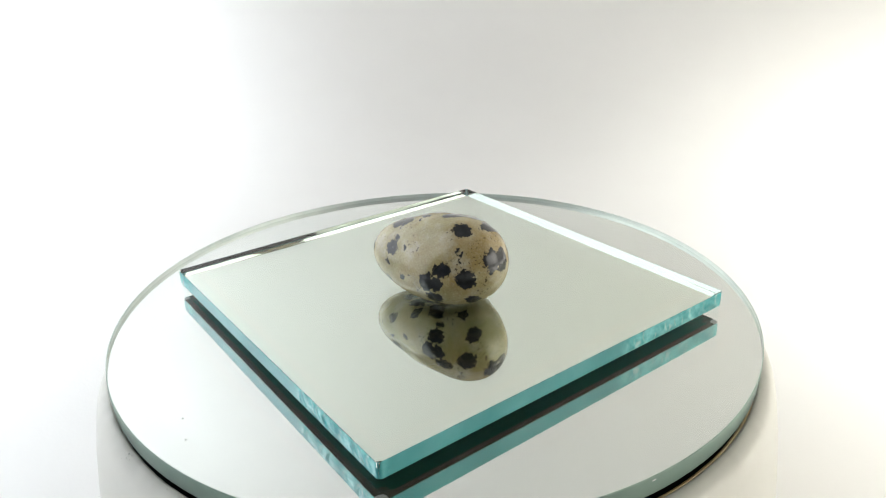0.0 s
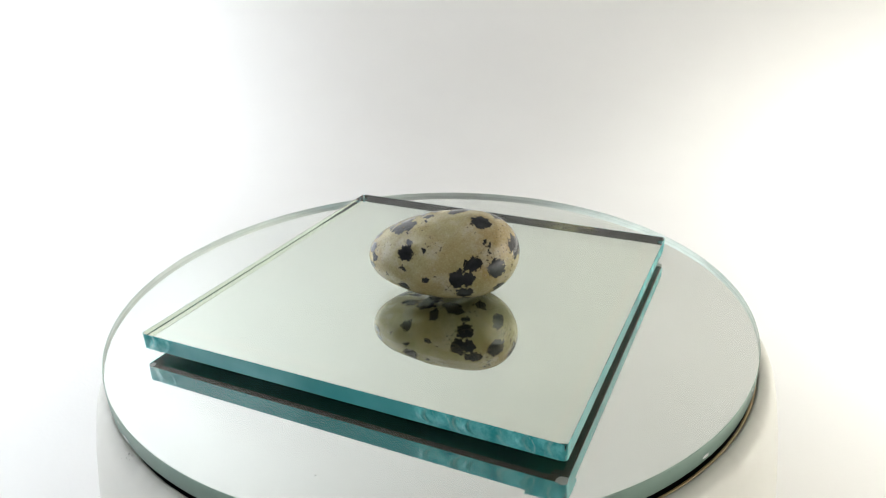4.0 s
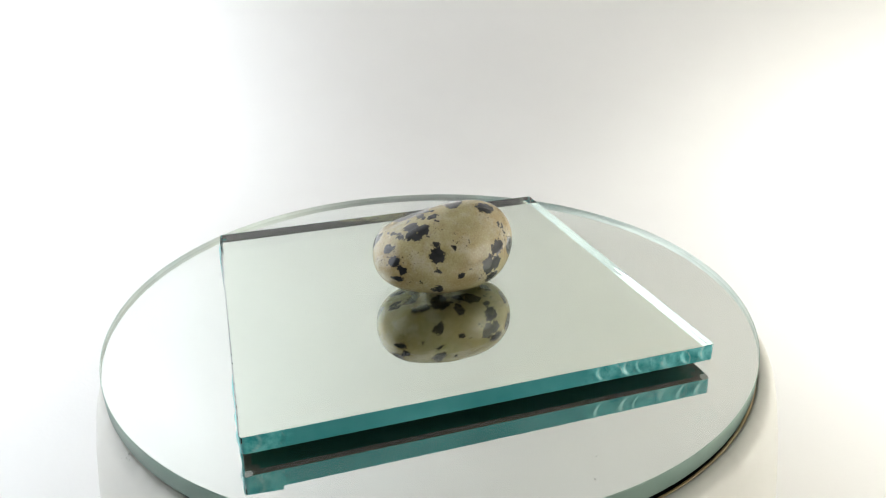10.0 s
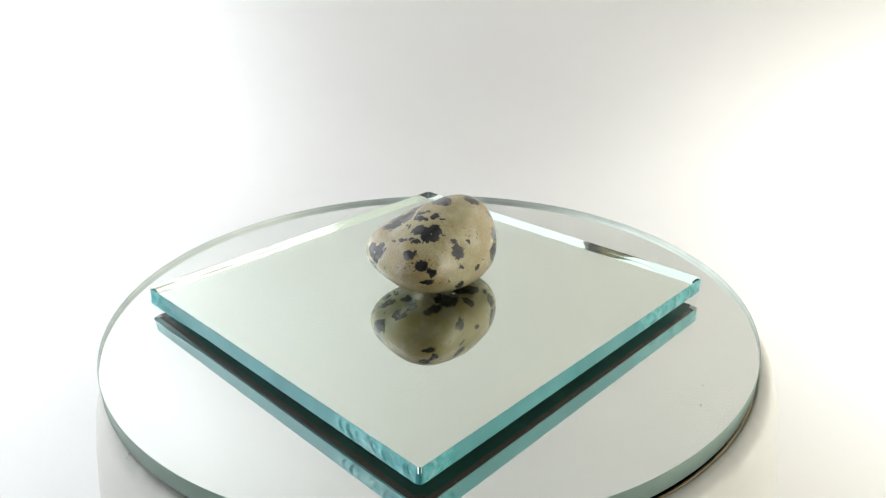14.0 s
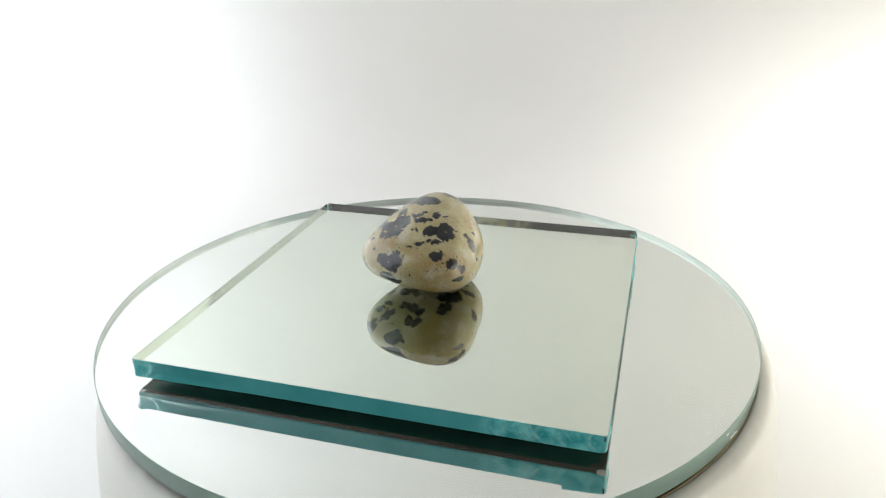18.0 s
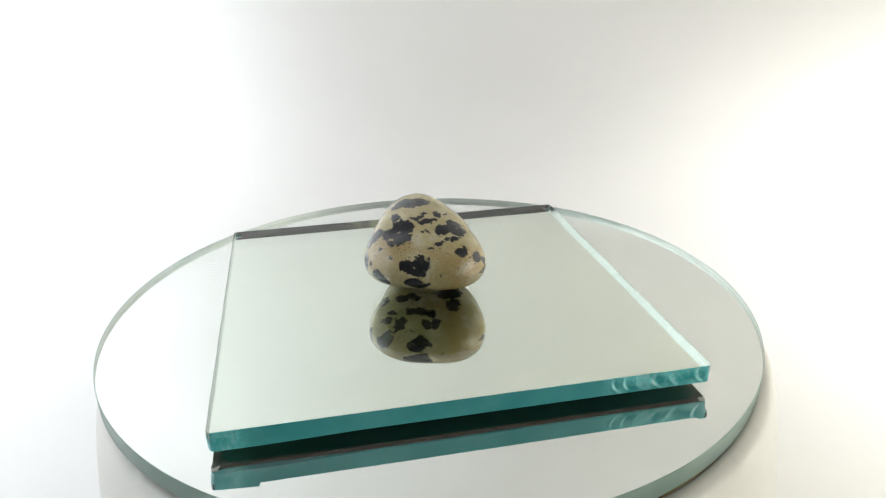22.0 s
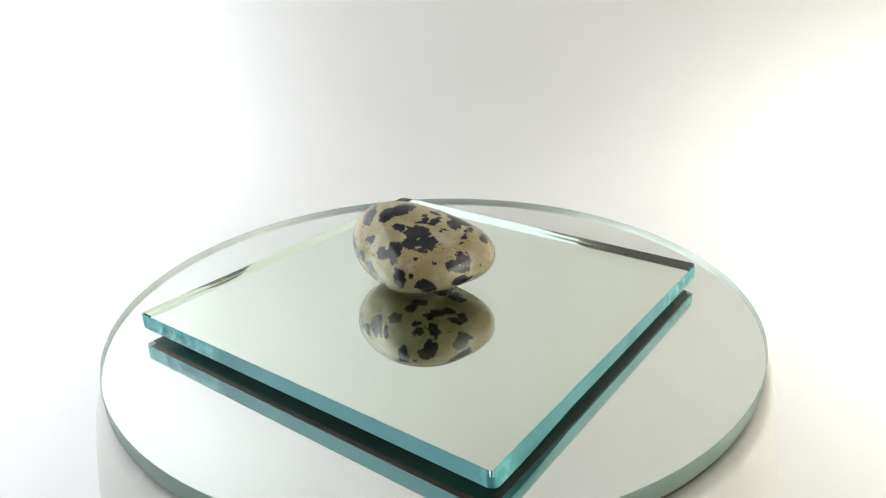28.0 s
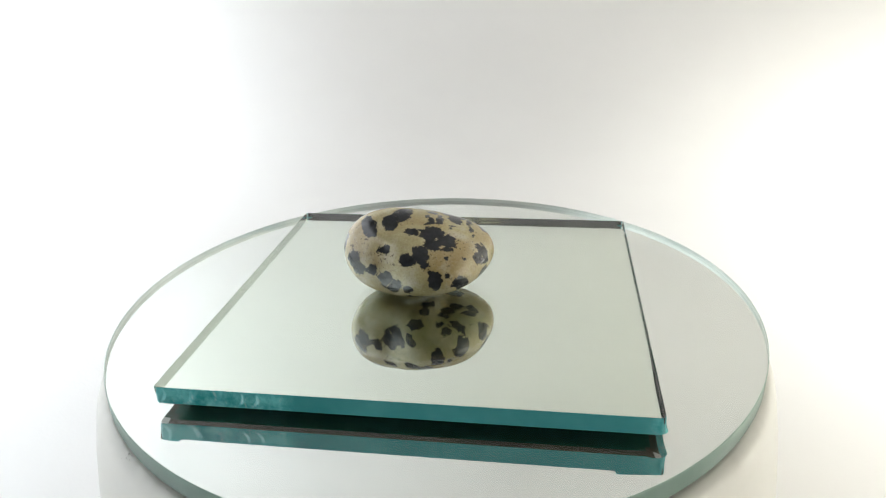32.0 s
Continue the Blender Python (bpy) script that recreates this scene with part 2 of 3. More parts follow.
# ---------------------------------------------------------------- round mirror
def speck(bm, x, y, z, size, rnd):
    """A crumb of dust lying at z."""
    res = bmesh.ops.create_icosphere(bm, subdivisions=1, radius=size)
    sx, sy, turn = rnd.uniform(0.6, 1.7), rnd.uniform(0.5, 1.0), rnd.uniform(0, 3.1)
    for v in res["verts"]:
        k = rnd.uniform(0.7, 1.2)
        px, py = v.co.x * sx * k, v.co.y * sy * k
        v.co = Vector((x + px * math.cos(turn) - py * math.sin(turn), y + px * math.sin(turn) + py * math.cos(turn), z + size * 0.35 + v.co.z * 0.35))


def out_of_round(bm):
    """The plate was cut by hand: its radius swells and shrinks a little on the way round."""
    for v in bm.verts:
        d, a = math.hypot(v.co.x, v.co.y), math.atan2(v.co.y, v.co.x)
        if d > 53.7 * MM:
            k = 1 + (0.22 * math.sin(2 * a) - 0.075 * math.cos(3 * a) + 0.06 * math.sin(3 * a) - 0.09 * math.sin(4 * a)) / 59.0 * min(1.0, (d / MM - 53.6) / 4)
            v.co.x, v.co.y = v.co.x * k, v.co.y * k
    return bm


def round_mirror():
    top = tagged(new("round_mirror"), "round mirror plate with a green ground rim on the turntable", "mirror")
    r = 59.30 * MM
    inner = 53.6 * MM
    bm = bmesh.new()
    lathe(bm, [(0.0, 0.0, 0), (inner, 0.0, 0)], 256)
    part("glass_face", outward(bm, (0, 0, -2 * MM)), M_COAT, top)
    crown, deep = r - 0.10 * MM, 1.78 * MM
    bm = bmesh.new()
    lathe(bm, [(inner, 0.0, 0), (inner + 0.25 * MM, -0.012 * MM, 0), (crown, -BEVEL, 0)], 384)
    part("bevel", outward(out_of_round(bm), (0, 0, -5 * MM)), M_COAT, top, "shallow polished bevel", smooth=True)
    bm = bmesh.new()
    lathe(bm, [(crown, -BEVEL, 0), (r - 0.02 * MM, -BEVEL - 0.06 * MM, 0), (r, -BEVEL - 0.3 * MM, 0), (r, -T_DISC + 0.5 * MM, 0), (r - 0.05 * MM, -T_DISC + 0.36 * MM, 0)], 384)
    part("ground_rim", outward(out_of_round(bm), (0, 0, -2 * MM)), M_RIM, top, "smooth grey-green ground edge", smooth=True)
    bm = bmesh.new()
    lathe(bm, [(r - 0.05 * MM, -T_DISC + 0.36 * MM, 0), (r - 0.45 * MM, -T_DISC + 0.02 * MM, 0)], 384)
    part("lower_arris", outward(out_of_round(bm), (0, 0, -2 * MM)), M_RIM, top, "frosted lower arris of the rim", smooth=True)
    # Pale ring added so the rim's inside looks as bright as its surroundings.
    bm = bmesh.new()
    lathe(bm, [(r - 0.13 * MM, -BEVEL - 0.01 * MM, 0), (r - 0.12 * MM, -deep + 0.43 * MM, 0)], 384)
    part("inner_wall", outward(out_of_round(bm), (0, 0, -2 * MM)), M_PALE_RING, top, "pale ring added inside the rim for the light in the glass", smooth=True)
    bm = bmesh.new()
    lathe(bm, [(0.0, -deep, 0), (inner, -deep, 0), (inner + 0.6 * MM, -deep + 0.02 * MM, 0), (r - 0.03 * MM, -deep + 0.42 * MM, 0)], 384)
    part("silvering", outward(out_of_round(bm), (0, 0, -9 * MM)), M_SILVER_DISC, top, "bright silvering under the glass", smooth=True)
    bm = bmesh.new()
    lathe(bm, [(0.0, -T_DISC + 0.02 * MM, 0), (r - 0.45 * MM, -T_DISC + 0.02 * MM, 0), (r - 0.45 * MM, -T_DISC, 0), (0.0, -T_DISC, 0)], 384)
    part("back_paint", out_of_round(bm), M_BACK, top, "dull green protective back paint")
    for az, long, high, at in ((-79, 1.6, 0.55, -2.7), (-169, 2.4, 0.5, -2.9), (-171.5, 0.9, 0.3, -1.4), (-62, 0.7, 0.25, -1.2)):
        bm = bmesh.new()
        res = bmesh.ops.create_icosphere(bm, subdivisions=2, radius=MM)
        for v in res["verts"]:
            k = 1 + 0.45 * noise.noise(v.co * 1400 + Vector((az, 0, 0)))
            v.co = Vector((v.co.x * 0.06, v.co.y * long * 0.5 * k, v.co.z * high * 0.5 * k))
        chip = part("rim_chip", bm, M_BARE, top, "pale shell-shaped chip in the rim")
        swell = 59.30 + 0.22 * math.sin(radians(2 * az)) - 0.075 * math.cos(radians(3 * az)) + 0.06 * math.sin(radians(3 * az)) - 0.09 * math.sin(radians(4 * az))
        chip.matrix_basis = pose(0, 0, 0, 0, 0, az) @ pose(swell * MM, 0, at * MM)
    bm = bmesh.new()
    rnd = random.Random(5)
    for i in range(6):
        a, d = rnd.uniform(0, 2 * math.pi), rnd.uniform(41, 57) * MM
        if d > inner - 0.4 * MM:
            d = inner - rnd.uniform(0.5, 6) * MM
        speck(bm, d * math.cos(a), d * math.sin(a), 0.0, rnd.choice((0.04, 0.05, 0.06, 0.08, 0.11, 0.16)) * MM, rnd)
    tagged(part("dust", bm, M_DUST, top, "scattered grey specks of dust"), kind="stuff")
    return top


# ---------------------------------------------------------------- square mirror
HALF = 37.5 * MM
# For each edge: how chipped it is, and the share of its length that is rippled from either end.
# How far each edge flares out at its foot, in millimetres, all along and more at its start.
EDGE_FLARE = ((0.0, 0.0), (0.0, 0.0), (0.16, 0.35), (0.0, 0.0))
EDGE_WEAR = ((0.2, 0.03, 0.38), (0.15, 0.30, 0.04), (0.18, 0.08, 0.24), (0.2, 0.10, 0.32))


def square_mirror():
    top = tagged(new("square_mirror"), "square mirror tile with roughly cut teal glass edges", "mirror")
    h, t = HALF, T_SQ
    rnd = random.Random(11)
    n = 400
    tops, lows, walls = [], [], []

    def worn(p, c=0.8 * MM):
        """Rounds the tile's corners."""
        dx, dy = abs(p.x) - (h - c), abs(p.y) - (h - c)
        if dx > 0 and dy > 0:
            f = max(dx, dy) / math.hypot(dx, dy)
            p.x, p.y = math.copysign(h - c + dx * f, p.x), math.copysign(h - c + dy * f, p.y)
        return p

    for k in range(4):
        turn = Matrix.Rotation(k * math.pi / 2, 4, "Z")
        chips, hackle_a, hackle_b = EDGE_WEAR[k]
        rows, marks = [], []
        for i in range(n + 1):
            x = -1 + 2 * i / n
            mm = x * 37.5
            fade = min(1.0, (1 - abs(x)) * 40)
            chip = 0.04 + fade * (0.05 * noise.noise((mm * 0.9, k * 9.0, 0.0)) + chips * max(0.0, noise.noise((mm * 1.6, k * 5.0 + 3, 0.0)) - 0.12) * 0.9)
            chip = max(0.03, chip) * MM
            low = max(0.012, 0.015 + fade * 0.5 * chips * max(0.0, noise.noise((mm * 1.1, k * 5.0 + 40, 0.0)) - 0.2)) * MM
            zone = max(0.0, min(1.0, (hackle_a - (x + 1) / 2) * 30)) + max(0.0, min(1.0, (hackle_b - (1 - x) / 2) * 30))
            flare, foot = EDGE_FLARE[k][0], EDGE_FLARE[k][1] * max(0.0, min(1.0, (-0.45 - x) * 3))
            column = []
            for j in range(9):
                f = j / 8
                z = -chip - (t - chip - low) * f
                bow = mm - 3.4 * (f - 0.35) ** 2 * (1 if mm > 0 else -1)
                step = (bow * (0.26 if mm > 0 else -0.26) + 0.75 * noise.noise((bow * 0.22, k * 3.0, 0.0))) % 1.0
                cross = (mm + 2.6 * (f - 0.7) ** 2 * (1 if mm > 0 else -1)) * 0.41 + 0.9 * noise.noise((mm * 0.3, k + 20.0, 0.0))
                # Where the painted highlights run along the ridges.
                glint = max(0.0, 1 - abs(step - 0.15) / 0.06) * min(1.0, 2.2 * abs(noise.noise((bow * 0.5, f * 2.5, k + 9.0))))
                glint = max(glint, max(0.0, 1 - abs(cross % 1.0 - 0.5) / 0.05) * min(1.0, 2.0 * max(0.0, noise.noise((mm * 0.6, f * 2.0, k + 31.0)))))
                saw = min(step / 0.28, (1 - step) / 0.72)
                marks.append((min(1.0, zone) * fade, min(1.0, zone) * fade * min(1.0, 1.3 * glint), min(1.0, zone) * fade * (1 - saw) * math.sin(math.pi * f)))
                depth = zone * fade * (0.075 * min(step / 0.72, (1 - step) / 0.28) * (0.25 + 0.75 * math.sin(math.pi * f)) * (0.75 + 0.9 * abs(noise.noise((bow * 0.21, k, 4.0)))) + 0.012 * noise.noise((mm * 2.2, f * 3, k)))
                depth += fade * 0.015 * noise.noise((mm * 0.25, f, k * 2.0)) + 0.03 * fade
                out = (flare * f + foot * f ** 5) * fade
                column.append(worn(turn @ Vector((x * h, -h + (max(0.0, depth) - out) * MM, z))))
            rows.append(column)
            edge = max(abs(x) * (h - chip), 0) * (1 if x > 0 else -1)
            tops.append(worn(turn @ Vector((edge, -(h - chip), 0.0))))
            edge = abs(x) * (h - low) * (1 if x > 0 else -1)
            lows.append(worn(turn @ Vector((edge, -(h - low + (0 if abs(x) > 0.999 else -(flare + foot) * fade * MM)), -t))))
        walls.append((rows, tops[-n - 1:], lows[-n - 1:], marks, turn @ Vector((0, -0.02 * MM, 0))))
    bm = bmesh.new()
    outline = [p for i, p in enumerate(tops) if i % (n + 1) < n]
    bm.faces.new([bm.verts.new(p) for p in outline])
    part("glass_face", outward(bm, (0, 0, -1 * MM)), M_COAT, top)
    for k, (rows, upper, lower, marks, out) in enumerate(walls):
        for name, material, label in (("inner_wall", M_WALL_IN, "bright inside of the cut edge"), ("cut_edge", M_CUT, "rippled teal cut edge")):
            bm = bmesh.new()
            hackle, ridge_glint = bm.verts.layers.float.new("hackle"), bm.verts.layers.float.new("ridge_glint")
            grid = []
            for i in range(n + 1):
                line = [bm.verts.new(p) for p in (upper[i], *rows[i], lower[i])]
                for j, v in enumerate(line):
                    v[hackle], v[ridge_glint], bulge = marks[i * 9 + max(0, min(8, j - 1))]
                    if material == M_CUT:
                        v.co += out * (1 + 14 * bulge)
                    else:
                        away = out.normalized()
                        gap = h - 0.08 * MM - upper[i].dot(away)
                        lean = EDGE_FLARE[k][0] * MM * SHALLOW * j / 10 + 0.02 * MM * noise.noise((i * 0.012, j * 0.1, k * 7.0))
                        v.co = Vector((upper[i].x, upper[i].y, v.co.z * SHALLOW)) + away * (lean + (gap if abs(gap) < 0.3 * MM else 0))
                grid.append(line)
            for a, b in zip(grid, grid[1:]):
                for j in range(len(a) - 1):
                    bm.faces.new((a[j], a[j + 1], b[j + 1], b[j]))
            part(name, outward(bm, (0, 0, -1.4 * MM)), material, top, label, smooth=material == M_WALL_IN)
    # The silvering is bitten off at the four corners.
    silver, clear = [], []
    for k in range(4):
        line = lows[k * (n + 1):(k + 1) * (n + 1)]
        prev = lows[((k - 1) % 4) * (n + 1):((k - 1) % 4 + 1) * (n + 1)]
        cut_in, cut_out = rnd.randint(5, 8), rnd.randint(5, 8)
        start, corner, end = prev[n - cut_in], line[0], line[cut_out]
        inward = -corner.normalized()
        inward.z = 0
        arc = []
        for i in range(1, 8):
            f = i / 8
            p = start.lerp(end, f) + inward * (math.sin(f * math.pi) * rnd.uniform(0.5, 0.8)) * MM
            arc.append(Vector((p.x, p.y, -t)))
        bite = prev[n - cut_in:n] + line[0:cut_out + 1] + arc[::-1]
        clear.append(bite)
        silver.append((arc, cut_in, cut_out))
    ring = []
    for k in range(4):
        line = lows[k * (n + 1):(k + 1) * (n + 1)]
        arc, _, cut_out = silver[k]
        cut_next = silver[(k + 1) % 4][1]
        ring += arc + line[cut_out:n - cut_next + 1]
    bm = bmesh.new()
    bm.faces.new([bm.verts.new((p.x, p.y, p.z * SHALLOW)) for p in ring])
    part("silvering", outward(bm, (0, 0, -9 * MM)), M_SILVER, top)
    bm = bmesh.new()
    f = bm.faces.new([bm.verts.new(p - Vector((0, 0, 0.025 * MM))) for p in ring])
    res = bmesh.ops.extrude_face_region(bm, geom=[f])
    for v in [g for g in res["geom"] if isinstance(g, bmesh.types.BMVert)]:
        v.co.z -= 0.03 * MM
    part("back_paint", bm, M_BACK, top, "dull green protective back paint")
    # Light reaching in under the edge, put in as an olive frame.
    bm = bmesh.new()
    outer = [bm.verts.new(p - Vector((0, 0, 0.062 * MM))) for p in ring]
    inner = [bm.verts.new((p.x * 0.972, p.y * 0.972, -t - 0.062 * MM)) for p in ring]
    for i in range(len(ring)):
        j = (i + 1) % len(ring)
        bm.faces.new((outer[i], outer[j], inner[j], inner[i]))
    part("lit_paint_edge", outward(bm, (0, 0, 0)), M_LIT_PAINT, top, "margin of the back paint, light at the edge put in as olive")
    # Pale colour stands in for the sky light through each bare corner.
    for bite in clear:
        bm = bmesh.new()
        bm.faces.new([bm.verts.new(p) for p in bite])
        part("bare_corner", outward(bm, (0, 0, 0)), M_BARE, top, "bare glass where the silvering is chipped, coloured pale for sky light")
    bm = bmesh.new()
    for i in range(14):
        speck(bm, rnd.uniform(-34, 34) * MM, rnd.uniform(-34, 34) * MM, 0.0, rnd.choice((0.04, 0.05, 0.06, 0.08)) * MM, rnd)
    tagged(part("dust", bm, M_DUST, top, "a few specks of dust"), kind="stuff")
    return top


# ---------------------------------------------------------------- the stone
STONE_AT = (1.832, -0.617, 6.70)      # its middle on the turntable, in millimetres
FORM_ODD = [0.91, 0.65, 3.10, -7.99, -0.74, 0.36, -0.12, -2.55, 3.16, -2.28, 2.59, 1.37, -7.75, -0.09, -0.67, 3.00, -1.59, 3.10, -0.38, 1.30, -0.88]
FORM_EVEN = [6.92, -2.21, 23.02, 2.46, 25.01, 0.58, 12.45, 0.46, -0.52, 1.24, -5.88, 1.21, -1.69, 22.80, 1.72, 57.37, -3.60, 37.64, -1.89,
             2.40, 2.69, -5.89, 29.21, 1.01, 37.45, 1.28, -4.34, 11.37]


def stone_radius(u):
    """The tumbled stone's radius in millimetres in the directions u: a form of fifth and sixth degree in the unit vector."""
    r = np.zeros(len(u))
    for degree, form in ((5, FORM_ODD), (6, FORM_EVEN)):
        k = 0
        for i in range(degree + 1):
            for j in range(degree + 1 - i):
                r += form[k] * u[:, 0] ** i * u[:, 1] ** j * u[:, 2] ** (degree - i - j)
                k += 1
    return r


def stone_mesh(m=360):
    """A cube's six faces in m x m cells, blown up onto the stone's form."""
    g = np.tan(np.linspace(-math.pi / 4, math.pi / 4, m + 1))
    a, b = np.meshgrid(g, g, indexing="ij")
    one = np.ones_like(a)
    verts, faces = [], []
    for s, (x, y, z) in enumerate(((one, a, b), (-one, b, a), (b, one, a), (a, -one, b), (a, b, one), (b, a, -one))):
        verts.append(np.stack([x, y, z], -1).reshape(-1, 3))
        i = np.arange(m)[:, None] * (m + 1) + np.arange(m)[None, :] + s * (m + 1) ** 2
        faces.append(np.stack([i, i + m + 1, i + m + 2, i + 1], -1).reshape(-1, 4))
    u = np.concatenate(verts)
    u /= np.linalg.norm(u, axis=1)[:, None]
    return u, np.concatenate(faces)


# Black spots by belts round the stone: azimuth, elevation, long and short half-axis in millimetres, lean of the long axis.
SPOTS_UNDER = [(-166, -58, 2.2, 1.5, 108), (-154, -48, 1.8, 1.2, 166), (-133, -38, 1.3, 1.0, 88), (-104, -46, 2.2, 1.5, 57), (-95, -29, 0.8, 0.6, 1), (-66, -36, 1.2, 0.9, 162),
    (32, -31, 1.6, 1.1, 2), (44, -51, 1.4, 1.0, 119), (55, -64, 1.2, 1.0, 159), (83, -38, 1.2, 0.8, 22), (101, -42, 1.5, 1.0, 5), (122, -36, 1.1, 0.9, 7), (166, -40,
    1.8, 1.2, 156)]
SPOTS_LOW = [(-176, -8, 0.5, 0.3, 134), (-162, -21, 1.4, 0.9, 112), (-137, -8, 0.6, 0.5, 18), (-99, -19, 1.6, 1.4, 177), (-66, -18, 1.6, 1.3, 150), (13, -15, 2.4, 1.2, 45), (30,
    -13, 1.4, 0.8, 41), (64, -28, 0.9, 0.6, 163), (68, -21, 1.2, 0.8, 163), (84, -21, 1.3, 1.1, 90), (112, -10, 1.4, 0.8, 32), (115, -24, 1.1, 0.8, 33), (125, -24, 1.1,
    0.8, 156)]
SPOTS_BELLY = [(-127, -3, 0.4, 0.3, 7), (-107, -6, 1.4, 1.2, 119), (-106, 0, 1.4, 1.0, 25), (-98, -4, 1.5, 1.3, 32), (-23, -2, 1.8, 1.4, 54), (-9, 1, 1.4, 0.9, 64), (4, -8, 2.1,
    1.3, 54), (55, 0, 1.8, 1.4, 86), (74, -3, 1.7, 1.1, 30), (77, -6, 1.9, 1.3, 126), (106, -6, 2.0, 1.2, 178), (127, 0, 0.4, 0.3, 80), (165, -3, 1.1, 0.5, 177)]
SPOTS_WAIST = [(-162, 1, 0.7, 0.5, 151), (-92, 9, 1.6, 1.4, 26), (-74, 2, 1.9, 1.7, 82), (-53, 12, 2.3, 1.4, 74), (-45, 11, 2.1, 1.6, 68), (-28, 5, 1.9, 1.3, 61), (65, 4, 0.6, 0.6,
    3), (100, 9, 1.4, 0.9, 175), (108, 4, 1.8, 0.7, 172), (113, 10, 1.7, 1.3, 179), (161, 9, 1.3, 0.9, 163), (164, 11, 0.6, 0.4, 174), (169, 4, 1.3, 0.7, 145)]
SPOTS_SHOULDER = [(-163, 16, 1.4, 1.3, 0), (-155, 18, 0.5, 0.5, 142), (-77, 16, 0.4, 0.3, 65), (-75, 21, 0.5, 0.3, 77), (-58, 14, 1.3, 0.8, 76), (-2, 21, 1.0, 0.9, 5), (29, 17, 1.6,
    1.3, 179), (43, 23, 1.7, 1.5, 174), (47, 13, 0.9, 0.8, 80), (68, 17, 0.6, 0.4, 10), (85, 13, 0.8, 0.3, 0), (112, 14, 1.1, 0.7, 176), (150, 16, 1.3, 0.9, 3)]
SPOTS_UPPER = [(-165, 28, 0.7, 0.5, 5), (-142, 23, 0.4, 0.4, 159), (-77, 25, 0.8, 0.5, 64), (3, 23, 0.9, 0.8, 172), (59, 33, 1.7, 1.4, 16), (70, 25, 0.8, 0.5, 1), (77, 23, 0.6,
    0.4, 174), (123, 23, 0.7, 0.3, 1), (132, 27, 0.7, 0.3, 14), (148, 29, 0.9, 0.7, 2), (152, 28, 0.9, 0.5, 25), (163, 33, 1.3, 1.2, 6), (169, 33, 1.2, 0.8, 179)]
SPOTS_TOP = [(-175, 36, 0.5, 0.3, 2), (-66, 42, 1.8, 1.6, 104), (-31, 35, 2.9, 1.3, 166), (29, 50, 1.5, 0.9, 175), (60, 48, 2.2, 1.4, 164), (73, 50, 2.0, 1.7, 147), (77, 34, 1.8,
    1.1, 136), (84, 35, 1.7, 1.1, 176), (114, 46, 0.6, 0.4, 167), (120, 46, 0.6, 0.5, 142), (145, 43, 1.6, 1.2, 11), (154, 43, 1.7, 1.0, 13), (173, 45, 1.4, 1.2, 108)]
SPOTS_CROWN = [(-166, 61, 0.6, 0.3, 164), (-37, 67, 2.5, 1.6, 148), (-19, 51, 2.1, 1.3, 149), (68, 68, 0.9, 0.4, 8), (94, 72, 1.0, 0.6, 51), (107, 61, 0.9, 0.7, 164), (123, 82,
    0.7, 0.4, 2), (123, 63, 1.0, 0.8, 146), (149, 64, 0.9, 0.6, 171), (173, 70, 1.3, 0.7, 35)]


def spot_field(u, co):
    """How deep inside a spot each place of the stone lies, in millimetres; below zero it lies outside."""
    field = np.full(len(u), -9.0)
    for az, el, long, short, lean in SPOTS_UNDER + SPOTS_LOW + SPOTS_BELLY + SPOTS_WAIST + SPOTS_SHOULDER + SPOTS_UPPER + SPOTS_TOP + SPOTS_CROWN:
        az, el, lean = radians(az), radians(el), radians(lean)
        d = np.array([math.cos(az) * math.cos(el), math.sin(az) * math.cos(el), math.sin(el)])
        east = np.array([-math.sin(az), math.cos(az), 0.0])
        north = np.cross(d, east)
        rel = co - d * stone_radius(d[None])[0]
        a = rel @ (east * math.cos(lean) + north * math.sin(lean))
        b = rel @ (north * math.cos(lean) - east * math.sin(lean))
        q = np.sqrt((a / long) ** 2 + (b / short) ** 2)
        depth = (1.0 - q) * math.sqrt(long * short) * 0.9
        field = np.maximum(field, np.where(u @ d > 0.4, depth, -9.0))
    return np.maximum(field, -4.0)


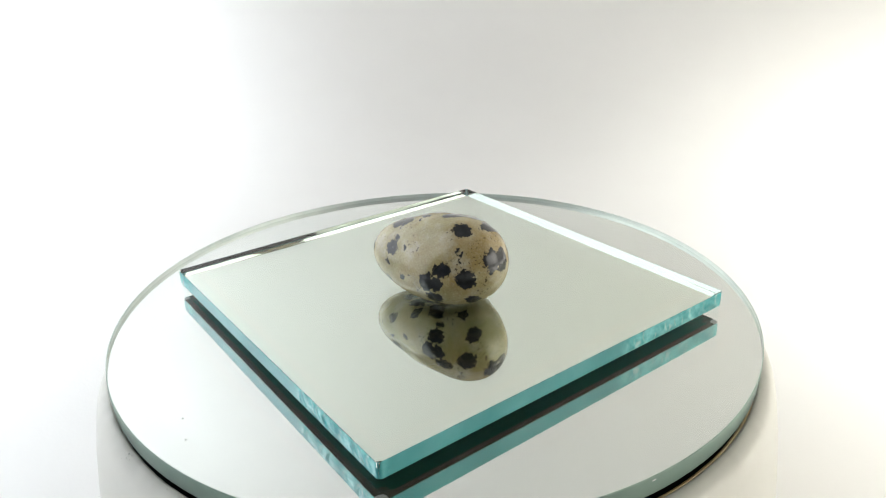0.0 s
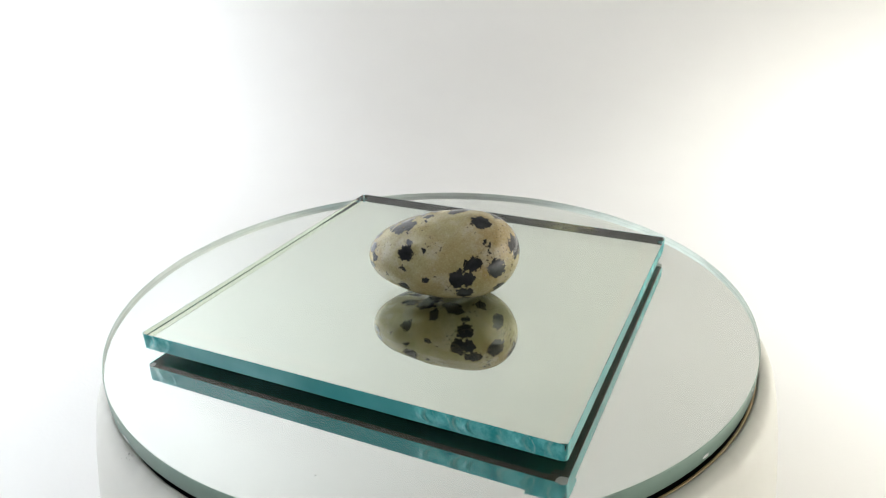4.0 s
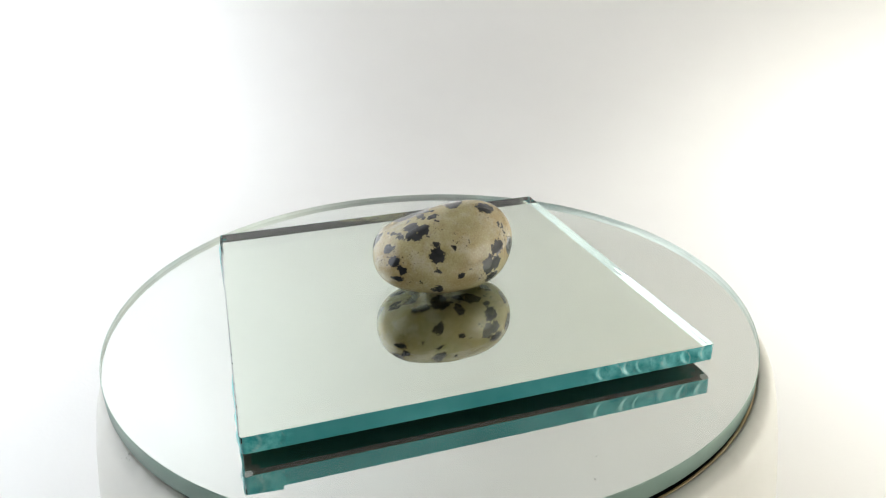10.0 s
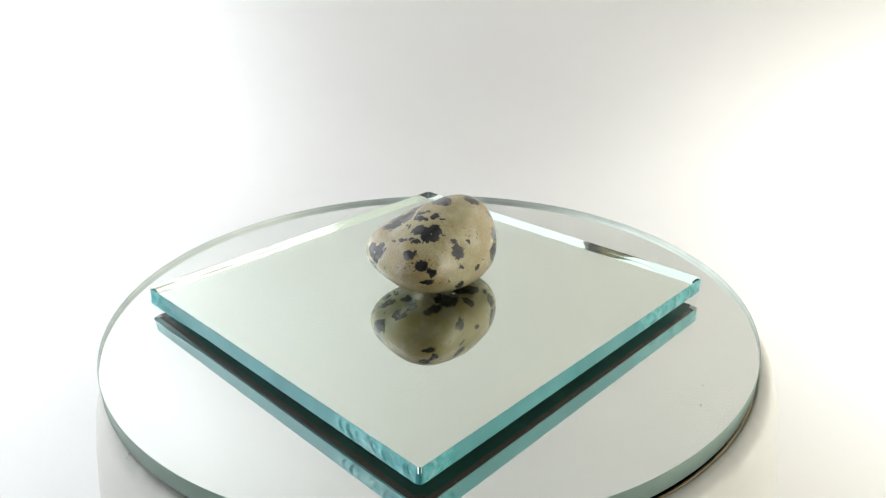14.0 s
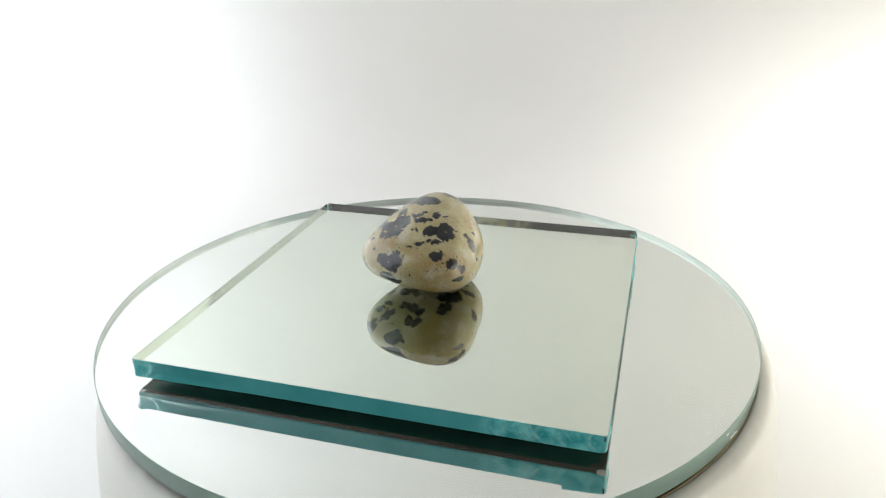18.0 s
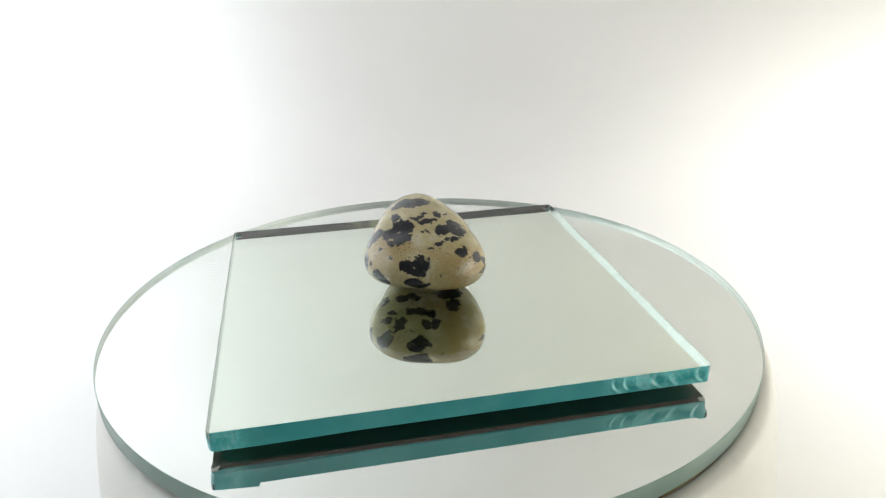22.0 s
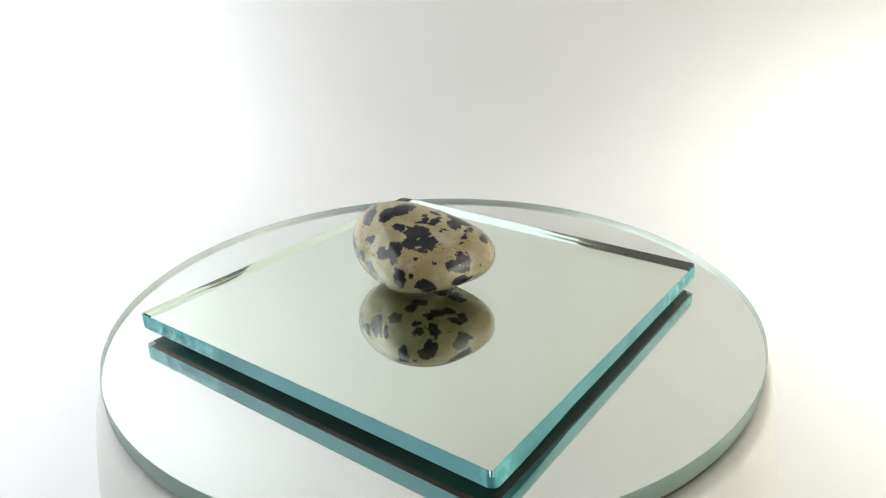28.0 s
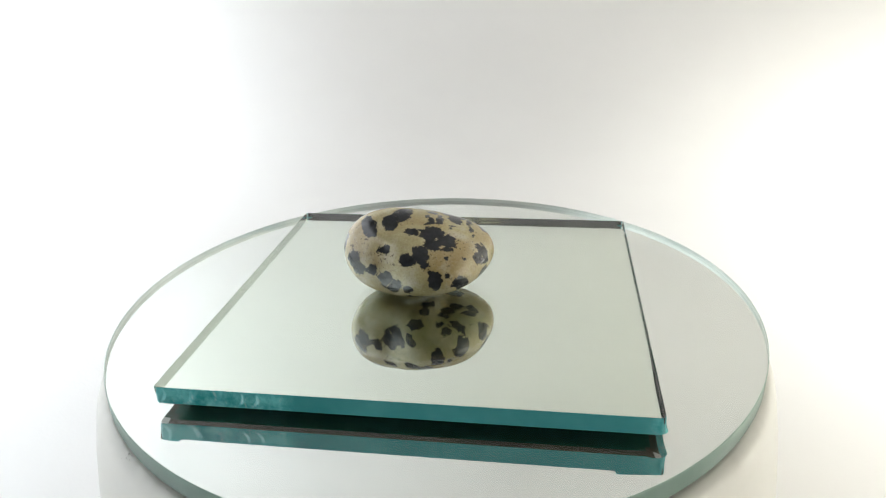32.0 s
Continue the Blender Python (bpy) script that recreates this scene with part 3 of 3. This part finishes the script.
def spotted_stone():
    n = Nodes("polished_spotted_stone")
    fine = n.noise(900.0, 4.0, 0.6)
    wide = n.noise(130.0, 4.0, 0.55)
    ochre = n.noise(75.0, 3.0, 0.5)
    body = n.ramp(wide, [(0.28, (0.31, 0.27, 0.12)), (0.50, (0.46, 0.405, 0.225)), (0.74, (0.60, 0.57, 0.40))])
    body = n.mix(n.span(ochre, 0.0, 0.72, 0.44, 0.61), body, (0.32, 0.215, 0.07))
    body = n.mix(n.span(fine, 0.0, 0.42, 0.54, 0.76), body, (0.30, 0.19, 0.09))
    pale = n.noise(230.0, 5.0, 0.65)
    body = n.mix(n.span(pale, 0.0, 0.6, 0.52, 0.68), body, (0.55, 0.51, 0.39))
    sand = n.noise(2900.0, 2.0, 0.6)
    body = n.mix(n.span(sand, 0.30, 0.0, 0.30, 0.46), body, (0.18, 0.14, 0.065))
    body = n.mix(n.span(sand, 0.0, 0.22, 0.54, 0.72), body, (0.68, 0.63, 0.48))
    specks = n.noise(1900.0, 2.0, 0.5)
    patch = n.noise(170.0, 2.0, 0.5)
    speck = n.add("ShaderNodeMath")
    speck.operation = "MULTIPLY"
    n.link(n.span(specks, 0.0, 0.85, 0.60, 0.66), speck.inputs[0])
    n.link(n.span(patch, 0.0, 1.0, 0.50, 0.58), speck.inputs[1])
    body = n.mix(speck.outputs[0], body, (0.06, 0.045, 0.03))
    field = n.add("ShaderNodeAttribute")
    field.attribute_name = "spot_depth"
    ragged = n.span(n.noise(1250.0, 5.0, 0.68), -0.6, 0.6, 0.2, 0.8)
    lobes = n.span(n.noise(520.0, 2.0, 0.5), -0.45, 0.30, 0.2, 0.8)
    total, both = n.add("ShaderNodeMath"), n.add("ShaderNodeMath")
    total.operation = both.operation = "ADD"
    n.link(ragged, both.inputs[0])
    n.link(lobes, both.inputs[1])
    n.link(field.outputs["Fac"], total.inputs[0])
    n.link(both.outputs[0], total.inputs[1])
    mask = n.span(total.outputs[0], 0.0, 1.0, -0.07, 0.07)
    black = n.ramp(n.noise(600.0, 4.0, 0.6), [(0.3, (0.012, 0.013, 0.015)), (0.7, (0.035, 0.036, 0.040))])
    n.link(n.mix(mask, body, black), n.bsdf.inputs["Base Color"])
    n.set(IOR=1.56, Subsurface_Weight=0.25, Subsurface_Radius=(1.0, 0.9, 0.6), Subsurface_Scale=0.0018)
    n.link(n.span(fine, 0.10, 0.20), n.bsdf.inputs["Roughness"])
    n.bump(n.noise(420.0, 5.0, 0.65), 0.05, 0.0003)
    return n.mat


def tumbled_stone():
    u, faces = stone_mesh(130)
    co = u * stone_radius(u)[:, None]
    me = bpy.data.meshes.new("tumbled_stone")
    me.from_pydata((co * MM).tolist(), [], faces.tolist())
    depth = me.attributes.new("spot_depth", "FLOAT", "POINT")
    depth.data.foreach_set("value", spot_field(u, co).astype(np.float32))
    bm = bmesh.new()
    bm.from_mesh(me)
    bmesh.ops.remove_doubles(bm, verts=bm.verts, dist=1e-6)
    bmesh.ops.recalc_face_normals(bm, faces=bm.faces)
    bm.to_mesh(me)
    bm.free()
    me.materials.append(spotted_stone())
    for p in me.polygons:
        p.use_smooth = True
    ob = new("tumbled_stone", me)
    return tagged(ob, "polished beige tumbled stone with black spots lying on the square mirror", "stone")


base = turntable_base()
disc = round_mirror()
tile = square_mirror()
stone = tumbled_stone()


# ---------------------------------------------------------------- what turns
def motions():
    times = [0.0, 0.1] + [0.5 * i for i in range(1, 64)] + [31.9, 32.0]
    lean = pose(0, 0, TOP, 0, 0, 35.629) @ pose(0, 0, 0, 0.246, -0.371, 0) @ pose(0, 0, 0, 0, 0, -35.629)
    seat = lean @ pose(0.23 * MM, 0.93 * MM, Z_DISC - TOP)
    tile_seat = lean @ pose(0.70 * MM, 1.43 * MM, 0, 0, 0, 35.629)
    stone_seat = lean @ pose(STONE_AT[0] * MM, STONE_AT[1] * MM, STONE_AT[2] * MM)
    for thing, at in ((disc, seat), (tile, tile_seat), (stone, stone_seat)):
        walk(thing, [(t, pose(0, 0, 0, 0, 0, SPIN * t) @ at) for t in times])


motions()
